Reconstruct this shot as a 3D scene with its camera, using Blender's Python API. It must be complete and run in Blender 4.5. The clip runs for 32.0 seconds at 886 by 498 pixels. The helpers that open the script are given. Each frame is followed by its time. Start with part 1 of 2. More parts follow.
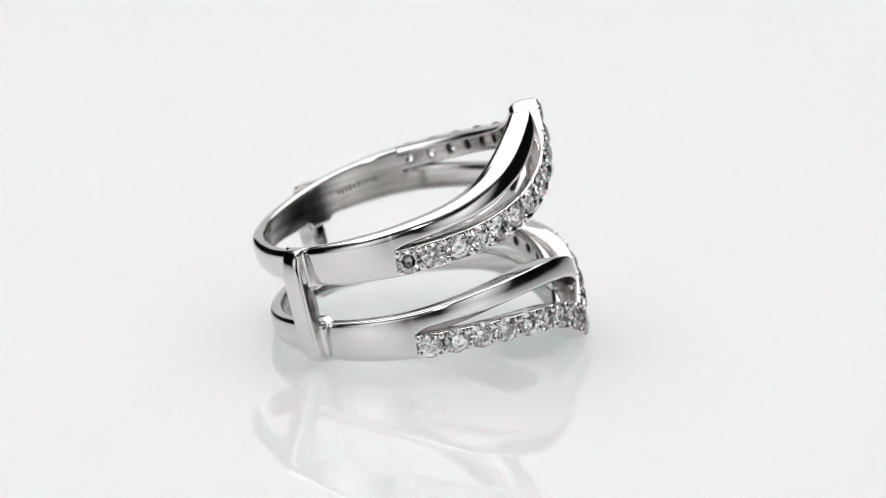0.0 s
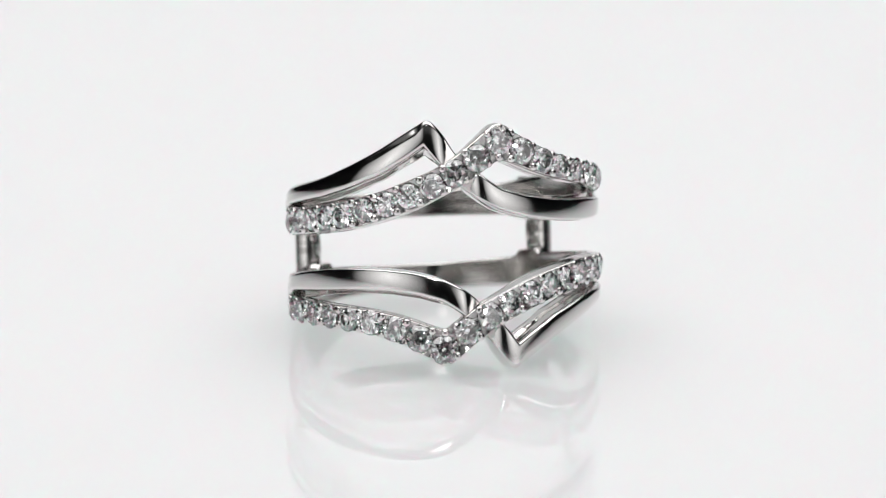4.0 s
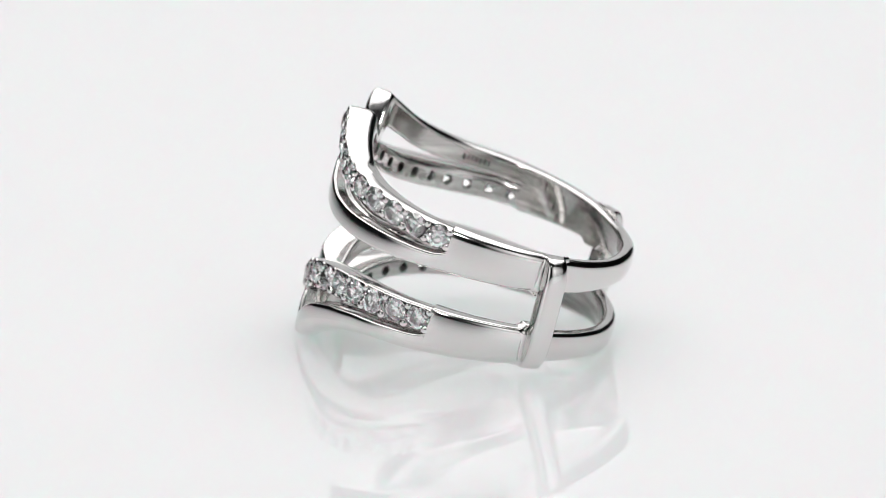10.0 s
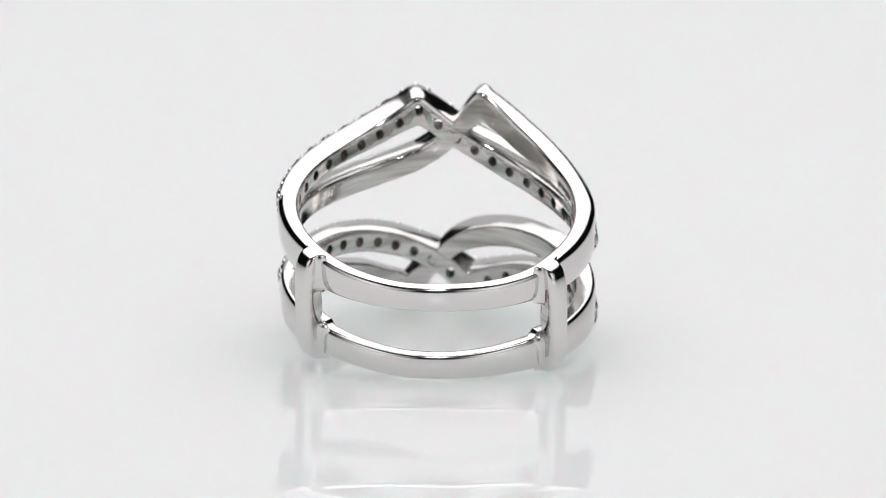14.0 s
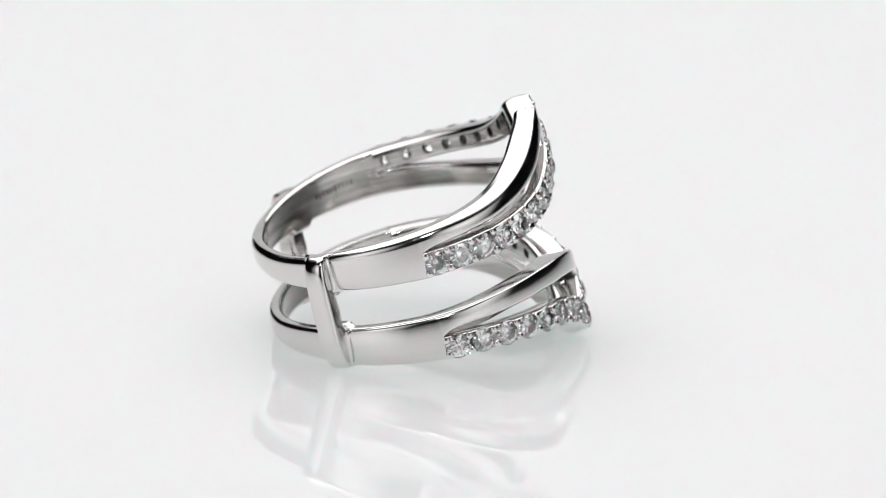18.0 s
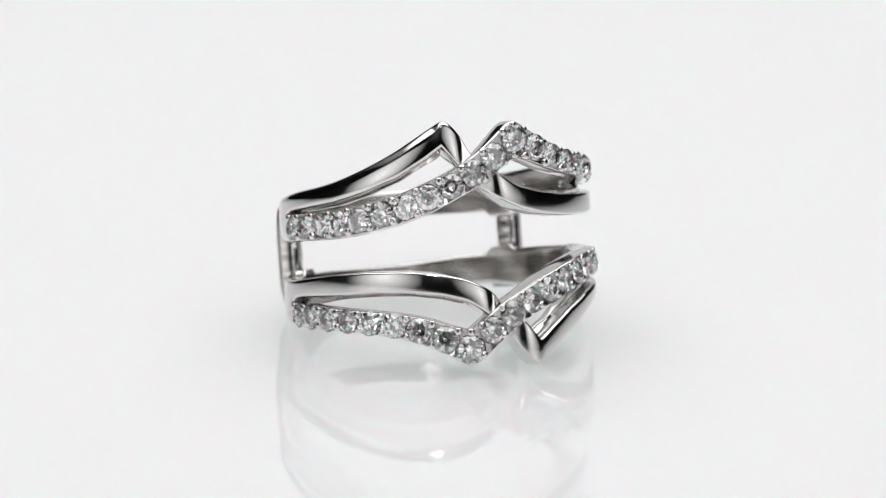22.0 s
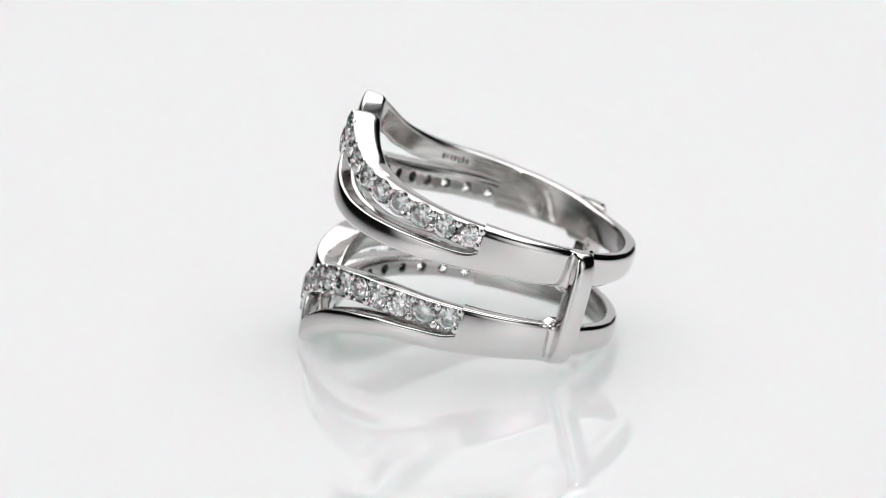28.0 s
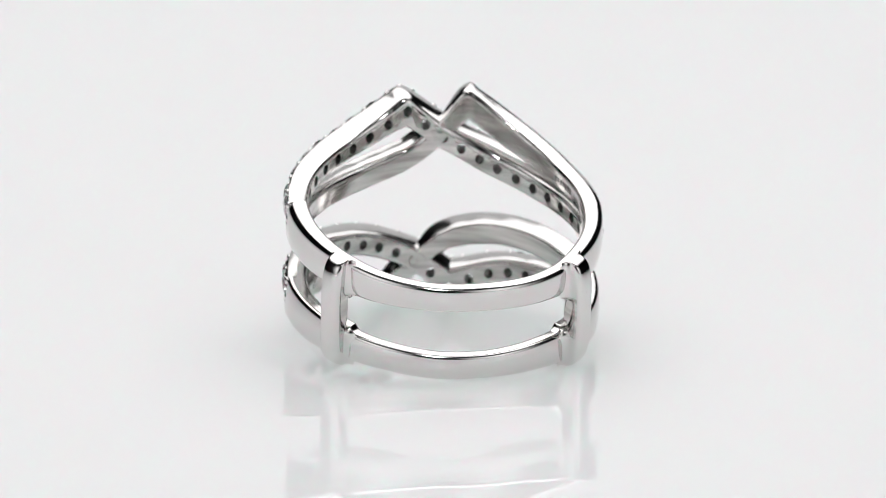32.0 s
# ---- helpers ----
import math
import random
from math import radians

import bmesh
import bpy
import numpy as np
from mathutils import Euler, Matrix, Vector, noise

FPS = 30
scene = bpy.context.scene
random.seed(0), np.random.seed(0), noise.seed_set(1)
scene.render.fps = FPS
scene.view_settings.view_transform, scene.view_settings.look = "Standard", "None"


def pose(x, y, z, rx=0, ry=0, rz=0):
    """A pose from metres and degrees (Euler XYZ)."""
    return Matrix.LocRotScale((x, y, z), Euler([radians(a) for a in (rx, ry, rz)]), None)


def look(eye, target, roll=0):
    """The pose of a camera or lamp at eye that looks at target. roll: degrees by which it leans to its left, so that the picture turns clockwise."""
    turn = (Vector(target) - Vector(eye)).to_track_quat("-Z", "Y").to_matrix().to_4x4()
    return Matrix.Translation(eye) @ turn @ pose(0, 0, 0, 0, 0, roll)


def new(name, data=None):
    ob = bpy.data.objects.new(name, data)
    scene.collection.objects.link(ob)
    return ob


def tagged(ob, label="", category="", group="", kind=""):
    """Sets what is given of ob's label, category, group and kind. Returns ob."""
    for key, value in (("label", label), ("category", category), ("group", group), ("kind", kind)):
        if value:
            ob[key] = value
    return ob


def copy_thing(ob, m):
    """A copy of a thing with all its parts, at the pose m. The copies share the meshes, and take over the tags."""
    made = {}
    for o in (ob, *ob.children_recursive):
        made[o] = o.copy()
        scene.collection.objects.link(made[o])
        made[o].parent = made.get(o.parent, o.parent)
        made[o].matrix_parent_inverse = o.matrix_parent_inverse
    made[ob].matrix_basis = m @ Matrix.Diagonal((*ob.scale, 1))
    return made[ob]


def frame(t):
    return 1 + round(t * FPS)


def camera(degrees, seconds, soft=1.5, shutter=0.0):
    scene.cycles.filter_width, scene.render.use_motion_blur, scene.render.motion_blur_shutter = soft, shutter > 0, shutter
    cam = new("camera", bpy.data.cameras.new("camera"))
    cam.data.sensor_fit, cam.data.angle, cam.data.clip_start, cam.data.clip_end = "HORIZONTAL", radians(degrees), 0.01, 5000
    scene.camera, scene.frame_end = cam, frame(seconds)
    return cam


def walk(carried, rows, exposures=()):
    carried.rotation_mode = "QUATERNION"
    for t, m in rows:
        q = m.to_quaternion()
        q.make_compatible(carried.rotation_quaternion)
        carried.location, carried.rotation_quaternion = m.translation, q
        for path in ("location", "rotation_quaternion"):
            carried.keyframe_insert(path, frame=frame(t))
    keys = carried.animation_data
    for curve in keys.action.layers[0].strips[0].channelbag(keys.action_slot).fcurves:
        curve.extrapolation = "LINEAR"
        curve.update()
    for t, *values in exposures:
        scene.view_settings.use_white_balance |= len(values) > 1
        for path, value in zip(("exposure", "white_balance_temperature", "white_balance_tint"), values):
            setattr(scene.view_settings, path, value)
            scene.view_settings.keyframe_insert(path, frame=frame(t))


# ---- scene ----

# ---------------------------------------------------------------- camera
EYE = Vector((0.0, -0.35165, 0.09958))
PITCH, YAW, ROLL = radians(14.937), radians(-0.0123), 0.6425
FORWARD = Vector((math.sin(YAW) * math.cos(PITCH), math.cos(YAW) * math.cos(PITCH), -math.sin(PITCH)))
cam = camera(9.0, 32.0, soft=0.7)
cam.data.dof.use_dof = True
cam.data.dof.focus_distance = 0.3535
cam.data.dof.aperture_fstop = 52.0
walk(cam, [(0.0, look(EYE, EYE + FORWARD, ROLL)), (32.0, look(EYE, EYE + FORWARD, ROLL))],
     exposures=[(0.0, 0.0), (9.5, 0.0), (12.0, -0.02), (13.0, -0.04), (14.0, -0.08), (14.6, -0.08), (17.0, 0.0), (28.0, 0.0), (31.0, -0.05), (32.0, -0.05)])

# ---------------------------------------------------------------- world and lamps
world = bpy.data.worlds.new("studio_dark")
scene.world = world
scene.cycles.max_bounces, scene.cycles.transmission_bounces, scene.cycles.glossy_bounces = 24, 20, 10
world.use_nodes = True
world.node_tree.nodes["Background"].inputs[0].default_value = (0.02, 0.02, 0.021, 1)
world.node_tree.nodes["Background"].inputs[1].default_value = 1.0


def softbox(name, eye, target, sx, sy, watts, spread=180.0, shape="RECTANGLE"):
    lamp = bpy.data.lights.new(name, "AREA")
    lamp.shape, lamp.size, lamp.size_y, lamp.energy, lamp.spread = shape, sx, sy, watts, radians(spread)
    ob = new(name, lamp)
    ob.matrix_world = look(eye, target)
    return tagged(ob, "soft white studio softbox", "lamp")


softbox("softbox_overhead", (0, 0.235, 0.55), (0, 0.2351, 0), 1.0, 0.93, 4.36, 150.0)
softbox("softbox_front", (0.0, -0.46, 0.384), (0, 0, 0), 0.075, 0.06, 0.66, shape="ELLIPSE")
for side in (-1, 1):
    softbox("softbox_side", (side * 0.41, -0.45, 0.17), (0, 0, 0.01), 0.68, 0.42, 0.115, 60.0)

# ---------------------------------------------------------------- materials


def material(name, colour, rough, metal=0.0, spec=0.5, ior=1.5, trans=0.0):
    m = bpy.data.materials.new(name)
    m.use_nodes = True
    b = m.node_tree.nodes["Principled BSDF"]
    b.inputs["Base Color"].default_value = (*colour, 1)
    b.inputs["Roughness"].default_value = rough
    b.inputs["Metallic"].default_value = metal
    b.inputs["Specular IOR Level"].default_value = spec
    b.inputs["IOR"].default_value = ior
    b.inputs["Transmission Weight"].default_value = trans
    return m, m.node_tree, b


def roughness_noise(tree, b, scale, low, high, bump=0.0, fine=0.0):
    """Two sizes of unevenness in gloss, and a faint relief."""
    co = tree.nodes.new("ShaderNodeTexCoord")
    n1 = tree.nodes.new("ShaderNodeTexNoise")
    n1.inputs["Scale"].default_value, n1.inputs["Detail"].default_value = scale, 6
    tree.links.new(co.outputs["Object"], n1.inputs["Vector"])
    r = tree.nodes.new("ShaderNodeMapRange")
    r.inputs["From Min"].default_value, r.inputs["From Max"].default_value = 0.35, 0.7
    r.inputs["To Min"].default_value, r.inputs["To Max"].default_value = low, high
    tree.links.new(n1.outputs["Fac"], r.inputs["Value"])
    tree.links.new(r.outputs["Result"], b.inputs["Roughness"])
    if bump:
        n2 = tree.nodes.new("ShaderNodeTexNoise")
        n2.inputs["Scale"].default_value, n2.inputs["Detail"].default_value = fine, 3
        tree.links.new(co.outputs["Object"], n2.inputs["Vector"])
        bp = tree.nodes.new("ShaderNodeBump")
        bp.inputs["Strength"].default_value, bp.inputs["Distance"].default_value = 1.0, bump
        tree.links.new(n2.outputs["Fac"], bp.inputs["Height"])
        tree.links.new(bp.outputs["Normal"], b.inputs["Normal"])


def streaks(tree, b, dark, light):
    """Long streaks that run round the ring: dark and light reflections, with some wear, put into the colour."""
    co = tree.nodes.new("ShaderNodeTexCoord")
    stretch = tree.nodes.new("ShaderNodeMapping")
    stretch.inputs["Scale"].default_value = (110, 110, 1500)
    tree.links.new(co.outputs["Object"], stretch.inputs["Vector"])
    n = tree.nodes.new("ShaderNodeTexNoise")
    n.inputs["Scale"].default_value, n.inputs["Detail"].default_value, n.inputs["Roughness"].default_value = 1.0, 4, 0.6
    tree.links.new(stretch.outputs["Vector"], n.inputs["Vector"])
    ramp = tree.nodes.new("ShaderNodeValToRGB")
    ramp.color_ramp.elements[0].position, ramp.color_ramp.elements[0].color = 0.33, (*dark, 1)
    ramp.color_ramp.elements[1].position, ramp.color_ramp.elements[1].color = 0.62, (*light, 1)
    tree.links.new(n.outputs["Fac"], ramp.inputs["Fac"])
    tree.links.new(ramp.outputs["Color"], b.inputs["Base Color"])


GOLD, tree, b = material("polished_white_gold", (0.70, 0.685, 0.675), 0.06, 1.0)
roughness_noise(tree, b, 900, 0.08, 0.16, 2.5e-6, 1500)
BEAD, tree, b = material("prong_white_gold", (0.74, 0.722, 0.712), 0.06, 1.0)
DIAMOND, tree, b = material("clear_diamond", (1, 1, 1), 0.0, 0.0, 0.5, 2.42, 1.0)
ACRYLIC, tree, b = material("white_acrylic", (0.80, 0.80, 0.81), 0.03, 0.0, 0.40, 1.49)
b.inputs["Subsurface Weight"].default_value = 1.0
b.inputs["Subsurface Radius"].default_value = (0.75, 1.0, 0.9)
b.inputs["Subsurface Scale"].default_value = 0.035
roughness_noise(tree, b, 9, 0.005, 0.02)
PAPER, tree, b = material("white_backdrop_paper", (0.80, 0.80, 0.80), 0.9)
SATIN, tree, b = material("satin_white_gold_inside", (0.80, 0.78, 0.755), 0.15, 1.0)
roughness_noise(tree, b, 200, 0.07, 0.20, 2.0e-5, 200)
# dark tone stands for the dim surroundings mirrored inside the band
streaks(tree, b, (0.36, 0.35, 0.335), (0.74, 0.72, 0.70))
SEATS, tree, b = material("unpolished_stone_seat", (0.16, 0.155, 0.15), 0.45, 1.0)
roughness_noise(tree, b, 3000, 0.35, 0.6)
# metal round the stones, its base colour darkened to stand for crevice shade
PAVE, tree, b = material("crevice_shaded_white_gold", (0.50, 0.49, 0.48), 0.4, 1.0)
roughness_noise(tree, b, 2500, 0.12, 0.25, 2.5e-5, 4000)
ROOM, tree, b = material("dark_studio_paint", (0.05, 0.05, 0.052), 0.8)
roughness_noise(tree, b, 3, 0.7, 0.9)

# ---------------------------------------------------------------- helpers for meshes


def link_mesh(name, verts, faces, mat, parent=None, label="", smooth_deg=None, inside=None, kinds=None):
    me = bpy.data.meshes.new(name)
    me.from_pydata([tuple(v) for v in verts], [], faces)
    me.materials.append(mat)
    if inside:
        me.materials.append(inside)
    if kinds:
        me.polygons.foreach_set("material_index", kinds)
    bm = bmesh.new()
    bm.from_mesh(me)
    bmesh.ops.remove_doubles(bm, verts=bm.verts, dist=1e-7)
    bmesh.ops.recalc_face_normals(bm, faces=bm.faces)
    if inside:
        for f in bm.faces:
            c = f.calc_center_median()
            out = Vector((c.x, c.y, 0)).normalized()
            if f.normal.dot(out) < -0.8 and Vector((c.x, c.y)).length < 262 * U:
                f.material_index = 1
    if smooth_deg is not None:
        for f in bm.faces:
            f.smooth = True
        for e in bm.edges:
            if len(e.link_faces) == 2 and e.calc_face_angle(0) > radians(smooth_deg):
                e.smooth = False
    bm.to_mesh(me)
    bm.free()
    ob = new(name, me)
    if parent:
        ob.parent = parent
    if label:
        tagged(ob, label)
    return ob


def box(name, lo, hi, mat, bevel=0.0):
    bm = bmesh.new()
    bmesh.ops.create_cube(bm, size=1)
    for v in bm.verts:
        v.co = Vector([(lo[i] + hi[i]) / 2 + v.co[i] * (hi[i] - lo[i]) for i in range(3)])
    if bevel:
        bmesh.ops.bevel(bm, geom=bm.edges, offset=bevel, segments=3, affect="EDGES")
    me = bpy.data.meshes.new(name)
    bm.to_mesh(me)
    bm.free()
    me.materials.append(mat)
    return new(name, me)


# ---------------------------------------------------------------- the studio round the ring
table = box("table_top", (-0.60, -0.32, -0.04), (0.60, 0.45, 0.0), ACRYLIC, 0.001)
tagged(table, "glossy white acrylic sheet under the ring", "table top", kind="structure")


def backdrop():
    """White paper that hangs upright behind the sheet and leans forward above."""
    prof = [(0.452, -0.04)] + [(0.452 - 0.03 * (k / 8) ** 3, 0.04 * k) for k in range(9)]
    verts, faces = [], []
    for x in (-0.18, 0.18):
        for y, z in prof:
            verts += [(x, y, z), (x, y + 0.003, z)]
    n = len(prof) * 2
    for i in range(len(prof) - 1):
        p = 2 * i
        faces += [(p, p + 2, n + p + 2, n + p), (p + 1, n + p + 1, n + p + 3, p + 3)]
    ob = link_mesh("backdrop", verts, faces, PAPER, smooth_deg=40)
    return tagged(ob, "plain white paper backdrop behind the sheet", "backdrop", kind="structure")


backdrop()
canopy = box("reflector_canopy", (-0.66, -0.36, 0.56), (0.66, 0.76, 0.565), PAPER, 0.001)
tagged(canopy, "plain white reflector sheet hung above the table", "reflector", kind="structure")
for name, lo, hi in (("wall_north", (-1.6, 1.5, -0.75), (1.6, 1.6, 1.8)), ("wall_south", (-1.6, -1.6, -0.75), (1.6, -1.5, 1.8)),
                     ("wall_east", (1.5, -1.5, -0.75), (1.6, 1.5, 1.8)), ("wall_west", (-1.6, -1.5, -0.75), (-1.5, 1.5, 1.8)),
                     ("floor", (-1.6, -1.6, -0.85), (1.6, 1.6, -0.75)), ("ceiling", (-1.6, -1.6, 1.8), (1.6, 1.6, 1.9))):
    tagged(box(name, lo, hi, ROOM), "plain dark grey studio " + name.split("_")[0], name.split("_")[0], kind="structure")

# ---------------------------------------------------------------- the ring
U = 3.53e-5            # metres in a drawing unit of the ring
R_OUT = 289.0          # outer radius in drawing units


def inner_radius(th):
    return 244.0 - 12.0 * math.cos(radians(th)) + 6.0 * math.sin(radians(th)) ** 2


def outer_radius(th):
    """Round in front, a little flattened at the back."""
    a = abs((th + 180) % 360 - 180)
    t = min(1.0, max(0.0, (a - 80) / 75))
    return R_OUT - 8.0 * t * t * (3 - 2 * t)


def curve(pts, passes=24):
    """A smooth curve of height over angle through the drawing's points, with fixed ends."""
    pts = sorted(pts)
    a, h = [p[0] for p in pts], [p[1] for p in pts]
    g = np.linspace(a[0], a[-1], int(round(a[-1] - a[0])) * 2 + 1)
    y = np.interp(g, a, h)
    for _ in range(passes):
        y[1:-1] = 0.25 * y[:-2] + 0.5 * y[1:-1] + 0.25 * y[2:]
    return lambda th: float(np.interp(th, g, y))


# the plain strand and the shank: top and bottom edges of the upper band
TOP_ROUND = curve([(-16, 227), (-20, 217), (-26, 200), (-36, 173), (-48, 149), (-60, 131), (-70, 122), (-81, 115), (-91, 109),
                   (-103, 104), (-114, 100), (-126, 96), (-136, 89), (-151, 88), (-171, 93), (-191, 94), (-202, 98),
                   (-214, 103), (-224, 110), (-234, 116), (-247, 123), (-259, 129), (-269, 133)], 80)
TOP_CROSS = curve([(-16, 227), (-14.5, 224), (-12, 213), (-9, 193), (-6, 169), (5, 122), (11, 102), (20, 89), (32, 80), (45, 77), (58, 78),
                   (70, 78), (80, 77), (86, 78), (89, 81.5), (91, 88)], 10)
BOT_ROUND = curve([(-17, 177), (-14, 159), (-12, 146), (-3, 101), (3, 80), (11, 60), (22, 46), (34, 39), (48, 37), (60, 39),
                   (70, 42), (84, 46), (95, 48), (110, 47), (127, 46), (146, 44), (169, 45), (189, 43), (209, 36),
                   (224, 31), (233, 27), (247, 24), (259, 23), (270, 22)], 24)
BOT_LEFT = curve([(-91, 71), (-89, 76), (-86, 79.5), (-82, 81), (-74, 84), (-61, 90), (-48, 104), (-34, 127), (-24, 154), (-17, 177)], 12)
# the stone-set strand
D_TOP_L = curve([(-92, 74), (-75, 76), (-60, 79), (-47, 87), (-34, 100), (-22, 121), (-13, 139), (-5, 162), (1, 186), (6, 206), (10.8, 224.5)], 60)
D_TOP_R = curve([(10.8, 224.5), (15, 208), (24, 184), (36, 162), (50, 150), (62, 144), (71, 140), (81, 136), (92, 133)], 60)
D_BOT_L = curve([(-92, 22), (-80, 23), (-65, 24), (-53, 28), (-45, 33), (-32, 46), (-21, 63), (-11, 86), (-3, 104), (2, 120), (7, 139), (10.8, 150)], 60)
D_BOT_R = curve([(10.8, 150), (17, 141), (24, 128), (33, 116), (44, 108), (60, 100), (71, 94), (83, 89), (92, 86)], 60)
STONES = (-87, -77.6, -68, -58.8, -50, -40.9, -31.5, -23, -14.4, -6.1, 2.2, 10.8, 20.0, 29.4, 38.8, 48.2, 57.7, 67.3, 76.8, 86.8)


def d_top(th):
    """Top edge of the stone-set strand, its peak a little rounded."""
    near = [th] if abs(th - 10.8) > 6 else [th + q for q in (-3, -2, -1, 0, 1, 2, 3)]
    return sum(D_TOP_L(q) if q < 10.8 else D_TOP_R(q) for q in near) / len(near)


def d_bot(th):
    return D_BOT_L(th) if th < 10.8 else D_BOT_R(th)


def polar(th, r, h):
    return Vector((r * math.cos(radians(th)) * U, r * math.sin(radians(th)) * U, h * U))


def smoothstep(a, b, x):
    t = min(1.0, max(0.0, (x - a) / (b - a)))
    return t * t * (3 - 2 * t)


def section(ro, ri, hb, ht, f_t, f_b, apex, up, down, fi=5.0, rise=0.0, drop=0.0):
    """Points (r, h) of a band section. f_t, f_b: rounding of the outer top and bottom edges; apex: where the outer face stands
    out most, as a share of its height; up, down: degrees by which it leans back at its top and bottom."""
    pts = []
    n = 6
    lo, hi = hb + f_b * (1 - math.sin(radians(down))), ht - f_t * (1 - math.sin(radians(up)))
    hp = lo + (hi - lo) * apex

    def face(h):
        lean, length = (up, hi - hp) if h > hp else (down, hp - lo)
        return ro - (math.tan(radians(lean)) * (h - hp) ** 2 / (2 * length) if length > 1e-6 else 0.0)
    rb, rt = face(lo), face(hi)
    for k in range(n):
        a = radians(-90) + radians(90 - down) * k / n
        pts.append((rb - f_b * math.cos(radians(down)) + f_b * math.cos(a), lo + f_b * math.sin(radians(down)) + f_b * math.sin(a)))
    for k in (0, 0.3, 1, 2, 3, 4, 5, 6, 7, 7.7, 8):
        h = lo + (hi - lo) * k / 8
        pts.append((face(h), h))
    for k in range(1, n + 1):
        a = radians(up) + radians(90 - up) * k / n
        pts.append((rt - f_t * math.cos(radians(up)) + f_t * math.cos(a), hi - f_t * math.sin(radians(up)) + f_t * math.sin(a)))
    far, near = pts[-1][0], ri + fi
    step, w = (far + near) / 2, 0.45 * min(6.0, far - near)
    pts += [(step + w, ht), (step + 0.3 * w, ht + 0.12 * rise), (step - 0.3 * w, ht + 0.88 * rise), (step - w, ht + rise)]
    ht += rise
    for k in range(5):
        a = math.pi / 2 * k / 4
        pts.append((ri + fi - fi * math.sin(a), ht - fi + fi * math.cos(a)))
    hb -= drop
    pts += [(ri, ht - fi - 1.5), (ri, hb + 6.5)]
    for k in range(5):
        a = math.pi / 2 * k / 4
        pts.append((ri + 5 - 5 * math.cos(a), hb + 5 - 5 * math.sin(a)))
    step, w = (pts[0][0] + ri + 5) / 2, 0.45 * min(6.0, pts[0][0] - ri - 5)
    pts += [(step - w, hb), (step - 0.3 * w, hb + 0.12 * drop), (step + 0.3 * w, hb + 0.88 * drop), (step + w, hb + drop)]
    return pts


def peak(th):
    """One at the plain strand's peak, none away from it."""
    return math.exp(-((th + 17) / 11.0) ** 2) if th < -17 else math.exp(-((th + 17) / 8.0) ** 2)


def plain_band(parent):
    """Shank and plain strand in one closed loop: it leaves the shank below the stones on one side, dips under them and rises to its own peak."""
    rows = []
    ths = [-91, -90.5] + [-90 + 0.75 * i for i in range(int(73 / 0.75))] + [-17.0, -16.5, -16.0, -15.5] + [-15 + 0.75 * i for i in range(int(105 / 0.75) + 1)] + [90.5, 91]
    for th in ths:
        top = sum(TOP_ROUND(q) if q < -16 else TOP_CROSS(q) for q in (th - 1.6, th - 0.8, th, th + 0.8, th + 1.6)) / 5 if -22 < th < -10 else (
            TOP_ROUND(th) if th < -16 else TOP_CROSS(th))
        bot = BOT_LEFT(th) if th < -17 else BOT_ROUND(th)
        k = smoothstep(0, 26, 90 - abs(th))
        dip = 25 * math.exp(-((th + 4.0) / 5.0) ** 2)
        left = smoothstep(4, 14, -th)
        leg = smoothstep(-20, -15.5, th) * smoothstep(2, 6, -th)
        flat = 1 - 0.45 * math.exp(-((th + 17) / 13.0) ** 2)
        rows.append((th, outer_radius(th) - 1 * k - dip, bot, top + 1.5 * (1 - k), (left * (18 + 5 * k) + (1 - left) * 7) * (1 - leg) + 9.0 * leg, left * (5 + 3.5 * k) + (1 - left) * (10 - 4.5 * k), left * (0.02 + 0.1 * k) + (1 - left) * (1 - 0.5 * k),
                     4 + (3 + 4 * left) * k * flat, 4 + 3 * k * flat + 5 * (1 - k)))
    ths = sorted([91.5 + 1.0 * i for i in range(178)] + [c + 0.5 * i for c in (131.3, 228.7) for i in range(-18, 19)])
    for th in ths:
        near = min(abs(th - 131.3), abs(th - 228.7)) - 4.3
        fillet = 10 * max(0.0, 1 - max(0.0, near) / 3.0) ** 2
        rows.append((th, outer_radius(th), BOT_ROUND(min(th, 269.4)) - fillet, TOP_ROUND(max(th - 360, -269)) + 1.5, min(18, 0.5 * (outer_radius(th) - inner_radius(th))), 9, 0.5, 4, 9 + 4 * smoothstep(91, 106, min(th, 360 - th))))
    verts, faces = [], []
    for th, ro, bot, top, f_t, f_b, apex, up, down in rows:
        for r, h in section(ro, inner_radius(th) + 9 * peak(th), bot, top, f_t, f_b, apex, up, down, 7 + 3 * smoothstep(0, 30, 90 - abs((th + 180) % 360 - 180)) + 4 * peak(th) * smoothstep(4, 14, -th),
                            (6 + 8 * smoothstep(55, 82, th)) * smoothstep(4, 16, th) * smoothstep(0, 3, 90 - th), (5 + 9 * math.exp(-((th + 17) / 7) ** 2)) * smoothstep(9, 17, -th) * smoothstep(0, 3, 90 + th)):
            verts.append(polar(th, r, h))
    m = len(verts) // len(rows)
    for i in range(len(rows)):
        j = (i + 1) % len(rows)
        for k in range(m):
            l = (k + 1) % m
            faces.append((i * m + k, j * m + k, j * m + l, i * m + l))
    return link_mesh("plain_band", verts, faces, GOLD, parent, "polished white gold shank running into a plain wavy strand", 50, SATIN)


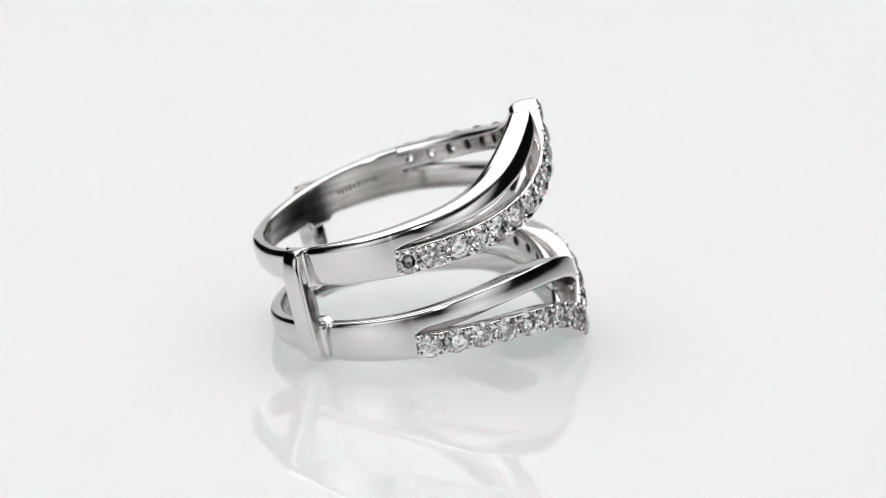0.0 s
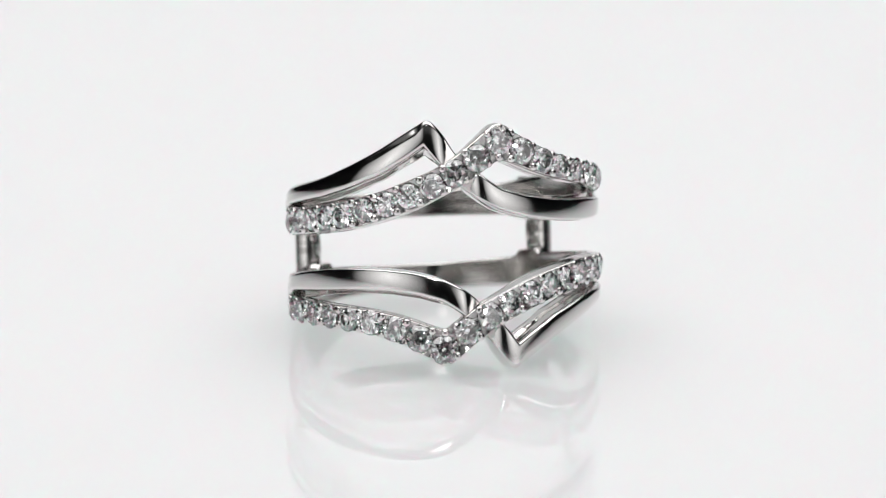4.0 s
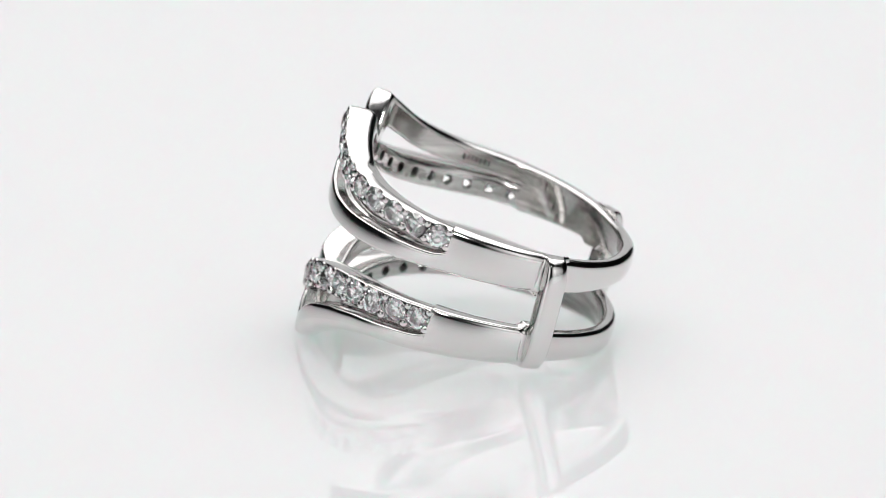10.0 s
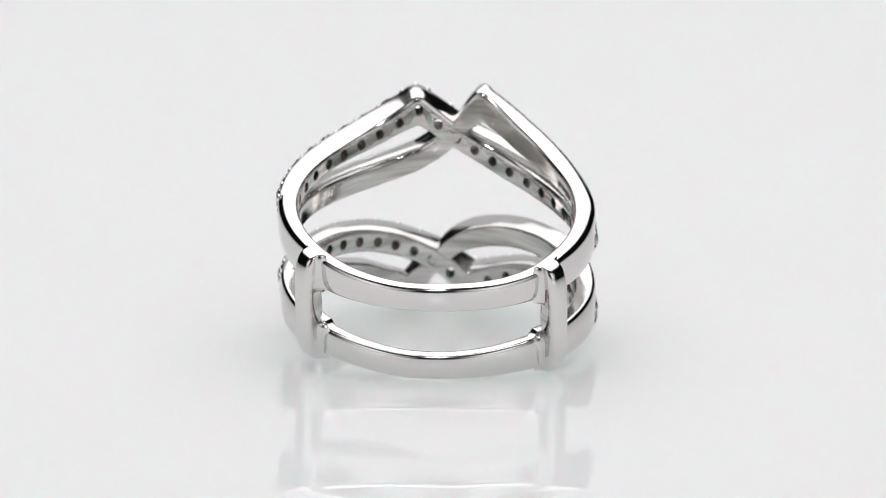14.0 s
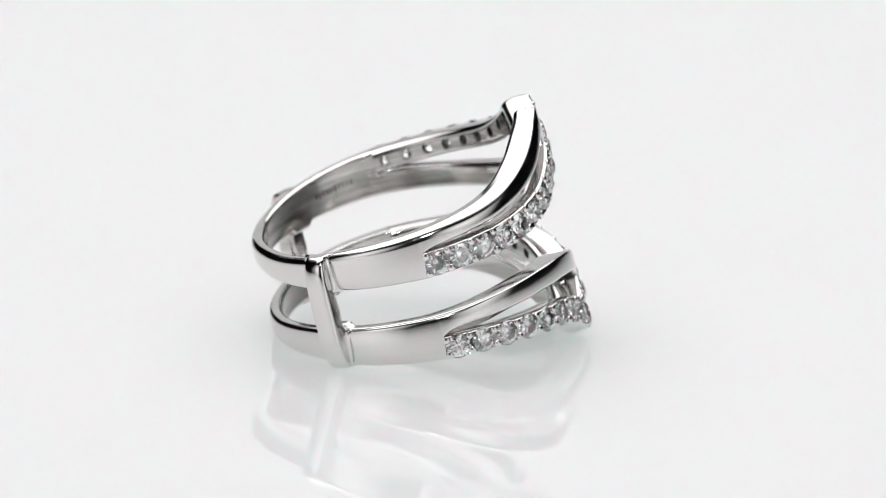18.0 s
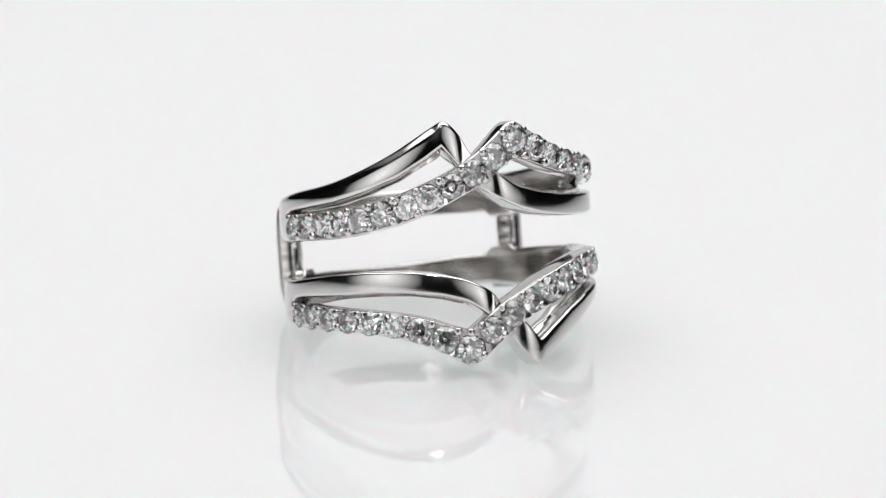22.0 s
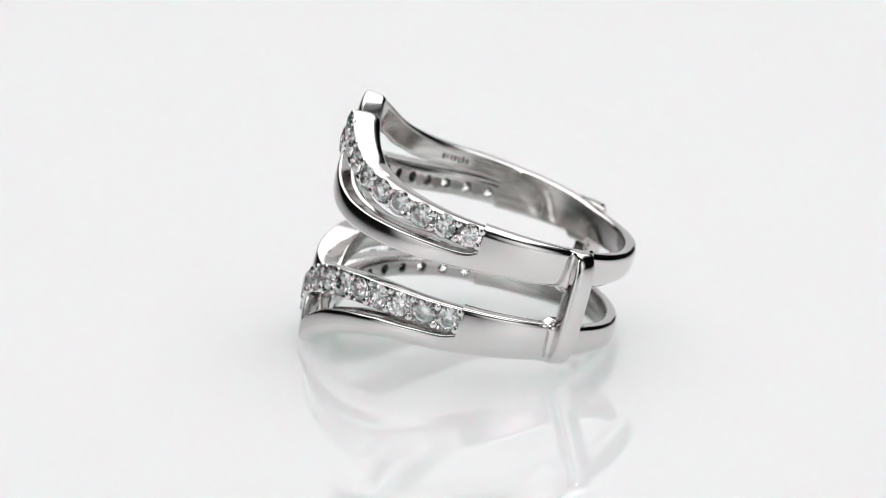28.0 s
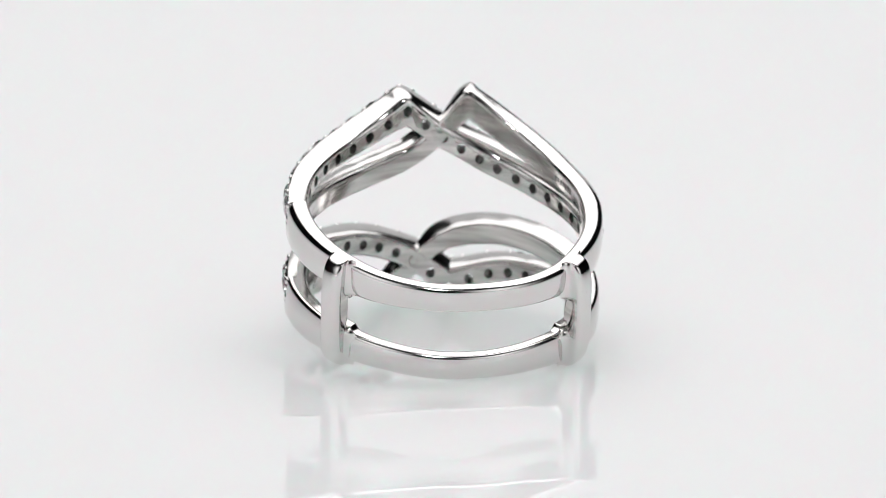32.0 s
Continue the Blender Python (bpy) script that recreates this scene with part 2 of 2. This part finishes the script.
def stone_strand(parent):
    """The strand under the stones: a tapered seat and a through hole for each stone."""
    n, verts, faces, kinds = 32, [], [], []
    edges = [-91.2] + [(a + b) / 2 for a, b in zip(STONES, STONES[1:])] + [91.2]
    ro = R_OUT - 3
    for i, th0 in enumerate(STONES):
        lo, hi = edges[i], edges[i + 1]
        hc = stone_height(th0)
        rings = []
        sq = []
        for k in range(n):
            a = 2 * math.pi * k / n
            c, s = math.cos(a), math.sin(a)
            m = max(abs(c), abs(s))
            sq.append((c / m, s / m, c, s))

        def ring(fn):
            base = len(verts)
            for q in sq:
                verts.append(fn(*q))
            return list(range(base, base + n))

        def rim(r, inset):
            def fn(u, v, c, s):
                th = th0 + u * ((hi - th0) if u > 0 else (th0 - lo))
                t, b = d_top(th), d_bot(th)
                if r < 100:
                    t, b = t - inset * min(1.0, ((t - b) / 2 - 12) / 20), b + 0.55 * inset
                else:
                    t, b = t - inset, b + inset
                return polar(th, r if r > 100 else inner_radius(th) + r, (t + b) / 2 + v * (t - b) / 2)
            return fn

        def hole(r, rad):
            def fn(u, v, c, s):
                th = th0 + math.degrees(rad * c / R_OUT)
                return polar(th, r if r else inner_radius(th), hc + rad * s)
            return fn
        big = 1.2 if i == 11 else 1.0
        for fn in (rim(0, 16.0), rim(1.6, 11.0), rim(4.8, 7.0), rim(10.0, 3.6), rim(17, 1.4), rim(27, 0.1), rim(ro - 20, 0.2), rim(ro - 10, 0.6), rim(ro - 4.5, 1.4), rim(ro - 1.3, 2.5), rim(ro, 4.0), hole(ro - 3, 21.0 * big), hole(ro - 7, 20 * big), hole(ro - 24, 10.5), hole(0, 10.5)):
            rings.append(ring(fn))
        rings.append(rings[0])
        for ra, rb in zip(rings, rings[1:]):
            for k in range(n):
                l = (k + 1) % n
                # rim faces between neighbouring seats stay open
                if ra in rings[:10] and rb is not rings[-1] and abs(sq[k][0] + sq[l][0]) > 1.999 and not (
                        (i == 0 and sq[k][0] < 0) or (i == len(STONES) - 1 and sq[k][0] > 0)):
                    continue
                faces.append((ra[k], ra[l], rb[l], rb[k]))
                # kind 3: rim and seat lip, with the shade between stones in its colour
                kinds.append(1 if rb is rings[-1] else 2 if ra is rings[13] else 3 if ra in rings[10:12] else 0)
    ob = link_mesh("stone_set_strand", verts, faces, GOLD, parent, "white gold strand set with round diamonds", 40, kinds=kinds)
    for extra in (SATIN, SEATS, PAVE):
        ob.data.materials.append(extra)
    return ob


def hallmark(parent, start, count, middle, fall, seed):
    """Worn stamped marks inside the band, too small to read: plain bars."""
    rng = random.Random(seed)
    for i in range(count):
        th = start + 1.9 * i
        r = inner_radius(th) + 0.4
        h = middle - fall * (th - start) + rng.uniform(-1, 1)
        a, t = 0.42 * rng.uniform(0.7, 1.3), 5.5 * rng.uniform(0.8, 1.1)
        verts = [polar(th + x * a, r + z, h + y * t) for z in (0.0, -1.4) for x, y in ((-1, -1), (1, -1), (1, 1), (-1, 1))]
        faces = [(0, 1, 2, 3), (4, 7, 6, 5), (0, 4, 5, 1), (1, 5, 6, 2), (2, 6, 7, 3), (3, 7, 4, 0)]
        link_mesh("hallmark_stroke", verts, faces, SEATS, parent)


def stone_height(th):
    if abs(th - 10.8) < 0.1:
        return 187.0
    return (d_top(th) + d_bot(th)) / 2


def brilliant(radius, deep=0.86):
    """A round brilliant cut: table, crown, girdle and pavilion facets."""
    bm = bmesh.new()

    def put(n, r, z, off):
        for k in range(n):
            a = 2 * math.pi * (k + off) / n
            bm.verts.new((r * math.cos(a) * radius, r * math.sin(a) * radius, z * radius))
    put(8, 0.56, 0.31, 0.5)
    put(8, 0.79, 0.185, 0.0)
    put(16, 1.0, 0.03, 0.0)
    put(16, 1.0, -0.03, 0.0)
    put(8, 0.24, -0.785 * deep, 0.5)
    put(1, 0.0, -deep, 0.0)
    bmesh.ops.convex_hull(bm, input=bm.verts)
    bmesh.ops.dissolve_limit(bm, angle_limit=radians(0.5), verts=bm.verts, edges=bm.edges)
    me = bpy.data.meshes.new("diamond")
    bm.to_mesh(me)
    bm.free()
    me.materials.append(DIAMOND)
    return me


def bead():
    bm = bmesh.new()
    bmesh.ops.create_uvsphere(bm, u_segments=12, v_segments=8, radius=8.0 * U)
    bmesh.ops.scale(bm, vec=(1, 1, 0.62), verts=bm.verts)
    for f in bm.faces:
        f.smooth = True
    me = bpy.data.meshes.new("prong")
    bm.to_mesh(me)
    bm.free()
    me.materials.append(BEAD)
    return me


STONE_MESHES = [brilliant(23.3 * U, deep) for deep in (0.84, 0.88, 0.93, 0.97)]
MID_STONE_MESH, BIG_STONE_MESH, BEAD_MESH = brilliant(25.6 * U, 0.88), brilliant(26.8 * U, 0.89), bead()


def radial_pose(th, r, h, spin=0.0):
    return Matrix.Translation(polar(th, r, h)) @ pose(0, 0, 0, 0, 0, th) @ pose(0, 0, 0, 0, 90, 0) @ pose(0, 0, 0, 0, 0, spin)


def stones(strand):
    rng = random.Random(4)
    for i, th in enumerate(STONES):
        ob = new("diamond", BIG_STONE_MESH if i == 11 else MID_STONE_MESH if i in (9, 10, 12) else STONE_MESHES[i % 4])
        ob.parent = strand
        tilt = pose(0, 0, 0, rng.uniform(-9, 9), rng.uniform(-9, 9), 0)
        ob.matrix_basis = radial_pose(th, R_OUT - 4.0, stone_height(th), rng.uniform(0, 45)) @ tilt
        if i == 0:
            tagged(ob, "clear round brilliant-cut diamond")
    cuts = [-91.2 + 0.8] + [(a + b) / 2 for a, b in zip(STONES, STONES[1:])] + [91.2 - 0.8]
    for h in (d_top(10.8) - 9, d_bot(10.8) + 6):
        ob = new("prong", BEAD_MESH)
        ob.parent = strand
        ob.matrix_basis = radial_pose(10.8, R_OUT - 3.5, h)
    for th in cuts:
        for side in (1, -1):
            h = d_top(th) - 9.5 if side > 0 else d_bot(th) + 9.5
            ob = new("prong", BEAD_MESH)
            ob.parent = strand
            ob.matrix_basis = radial_pose(th, R_OUT - 3.5, h)


def bar(parent, sign):
    """A rounded upright bar that ties the upper and the lower band together, blended into both with a hollow fillet."""
    dome = [(21.5 * math.sin(radians(q)) ** 0.56, 293 + 20.0 * max(0.0, math.cos(radians(q))) ** 0.56) for q in (5, 13, 26, 40, 54, 67, 79, 90)][::-1]
    side = [(39, 279.5), (33, 280.8), (28, 283.4), (24.5, 287), (22.4, 290.5)] + dome
    slot = [(17.5, 279.5), (19.0, 281), (20.2, 283.5), (21.0, 287), (21.4, 290.5)] + dome
    inner = [(15.5, 278), (12, 276.8), (5, 276)]
    verts, faces = [], []
    low, high = -98.0, 116.0
    rows = [low + (high - low) * (1 - math.cos(math.pi * k / 60)) / 2 for k in range(61)]
    for h in rows:
        u = (2 * h - low - high) / (high - low)
        s = 0.36 + 0.64 * math.sqrt(max(0.0, 1 - abs(u) ** 4.5))
        k = max(smoothstep(20, 31, -h), smoothstep(40, 51, h))
        prof = [((1 - k) * a + k * c, (1 - k) * b + k * d) for (a, b), (c, d) in zip(slot, side)]
        loop = prof + [(0.0, 313.0)] + [(-a, r) for a, r in reversed(prof)] + [(-a, r) for a, r in inner] + [(a, r) for a, r in reversed(inner)]
        bow = 5.0 * max(0.0, 1 - ((h - 10) / 40) ** 2)
        for a, r in loop:
            r = r - bow if r < 278.5 else r
            verts.append(polar(sign * (131.3 + math.degrees(a / 297) * (0.7 + 0.3 * s)), 270 + (r - 270) * s, sign * h))
    m = len(loop)
    for i in range(len(rows) - 1):
        for k in range(m):
            l = (k + 1) % m
            faces.append((i * m + k, i * m + l, (i + 1) * m + l, (i + 1) * m + k))
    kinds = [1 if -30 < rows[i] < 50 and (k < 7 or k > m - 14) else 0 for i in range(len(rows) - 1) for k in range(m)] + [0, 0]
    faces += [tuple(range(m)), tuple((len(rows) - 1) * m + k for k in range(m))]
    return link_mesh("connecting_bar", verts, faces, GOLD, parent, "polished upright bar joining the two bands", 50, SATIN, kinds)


ring = new("ring")
tagged(ring, "polished white gold ring guard with two diamond-set chevron bands", "ring")
FLIP = pose(0, 0, 0, 180, 0, 0)       # the lower band is the upper one turned half round the front axis


def build_ring():
    band, strand = plain_band(ring), stone_strand(ring)
    stones(strand)
    for part in (band, strand):
        copy = copy_thing(part, FLIP)
        copy.parent = ring
    hallmark(band, 103, 10, 90, 0.35, 9)
    hallmark(band, -75, 7, 98, -0.5, 5)
    bar(ring, 1), bar(ring, -1)


build_ring()

# ---------------------------------------------------------------- movement
SEAT = Matrix(((0.97289, 0.02305, -0.23013, -0.0021028), (-0.02, 0.99968, 0.01559, 0.000371), (0.23041, -0.01056, 0.97304, 0.0056178), (0, 0, 0, 1)))
TURN = 19.41497       # degrees in a second


def motions():
    """The ring goes round on its unseen turntable at an even pace."""
    walk(ring, [(k * 0.25, pose(0, 0, 0, 0, 0, -TURN * k * 0.25) @ SEAT @ pose(0, 0, 0.3 * U, 0, -0.55, 0)) for k in range(129)])


motions()
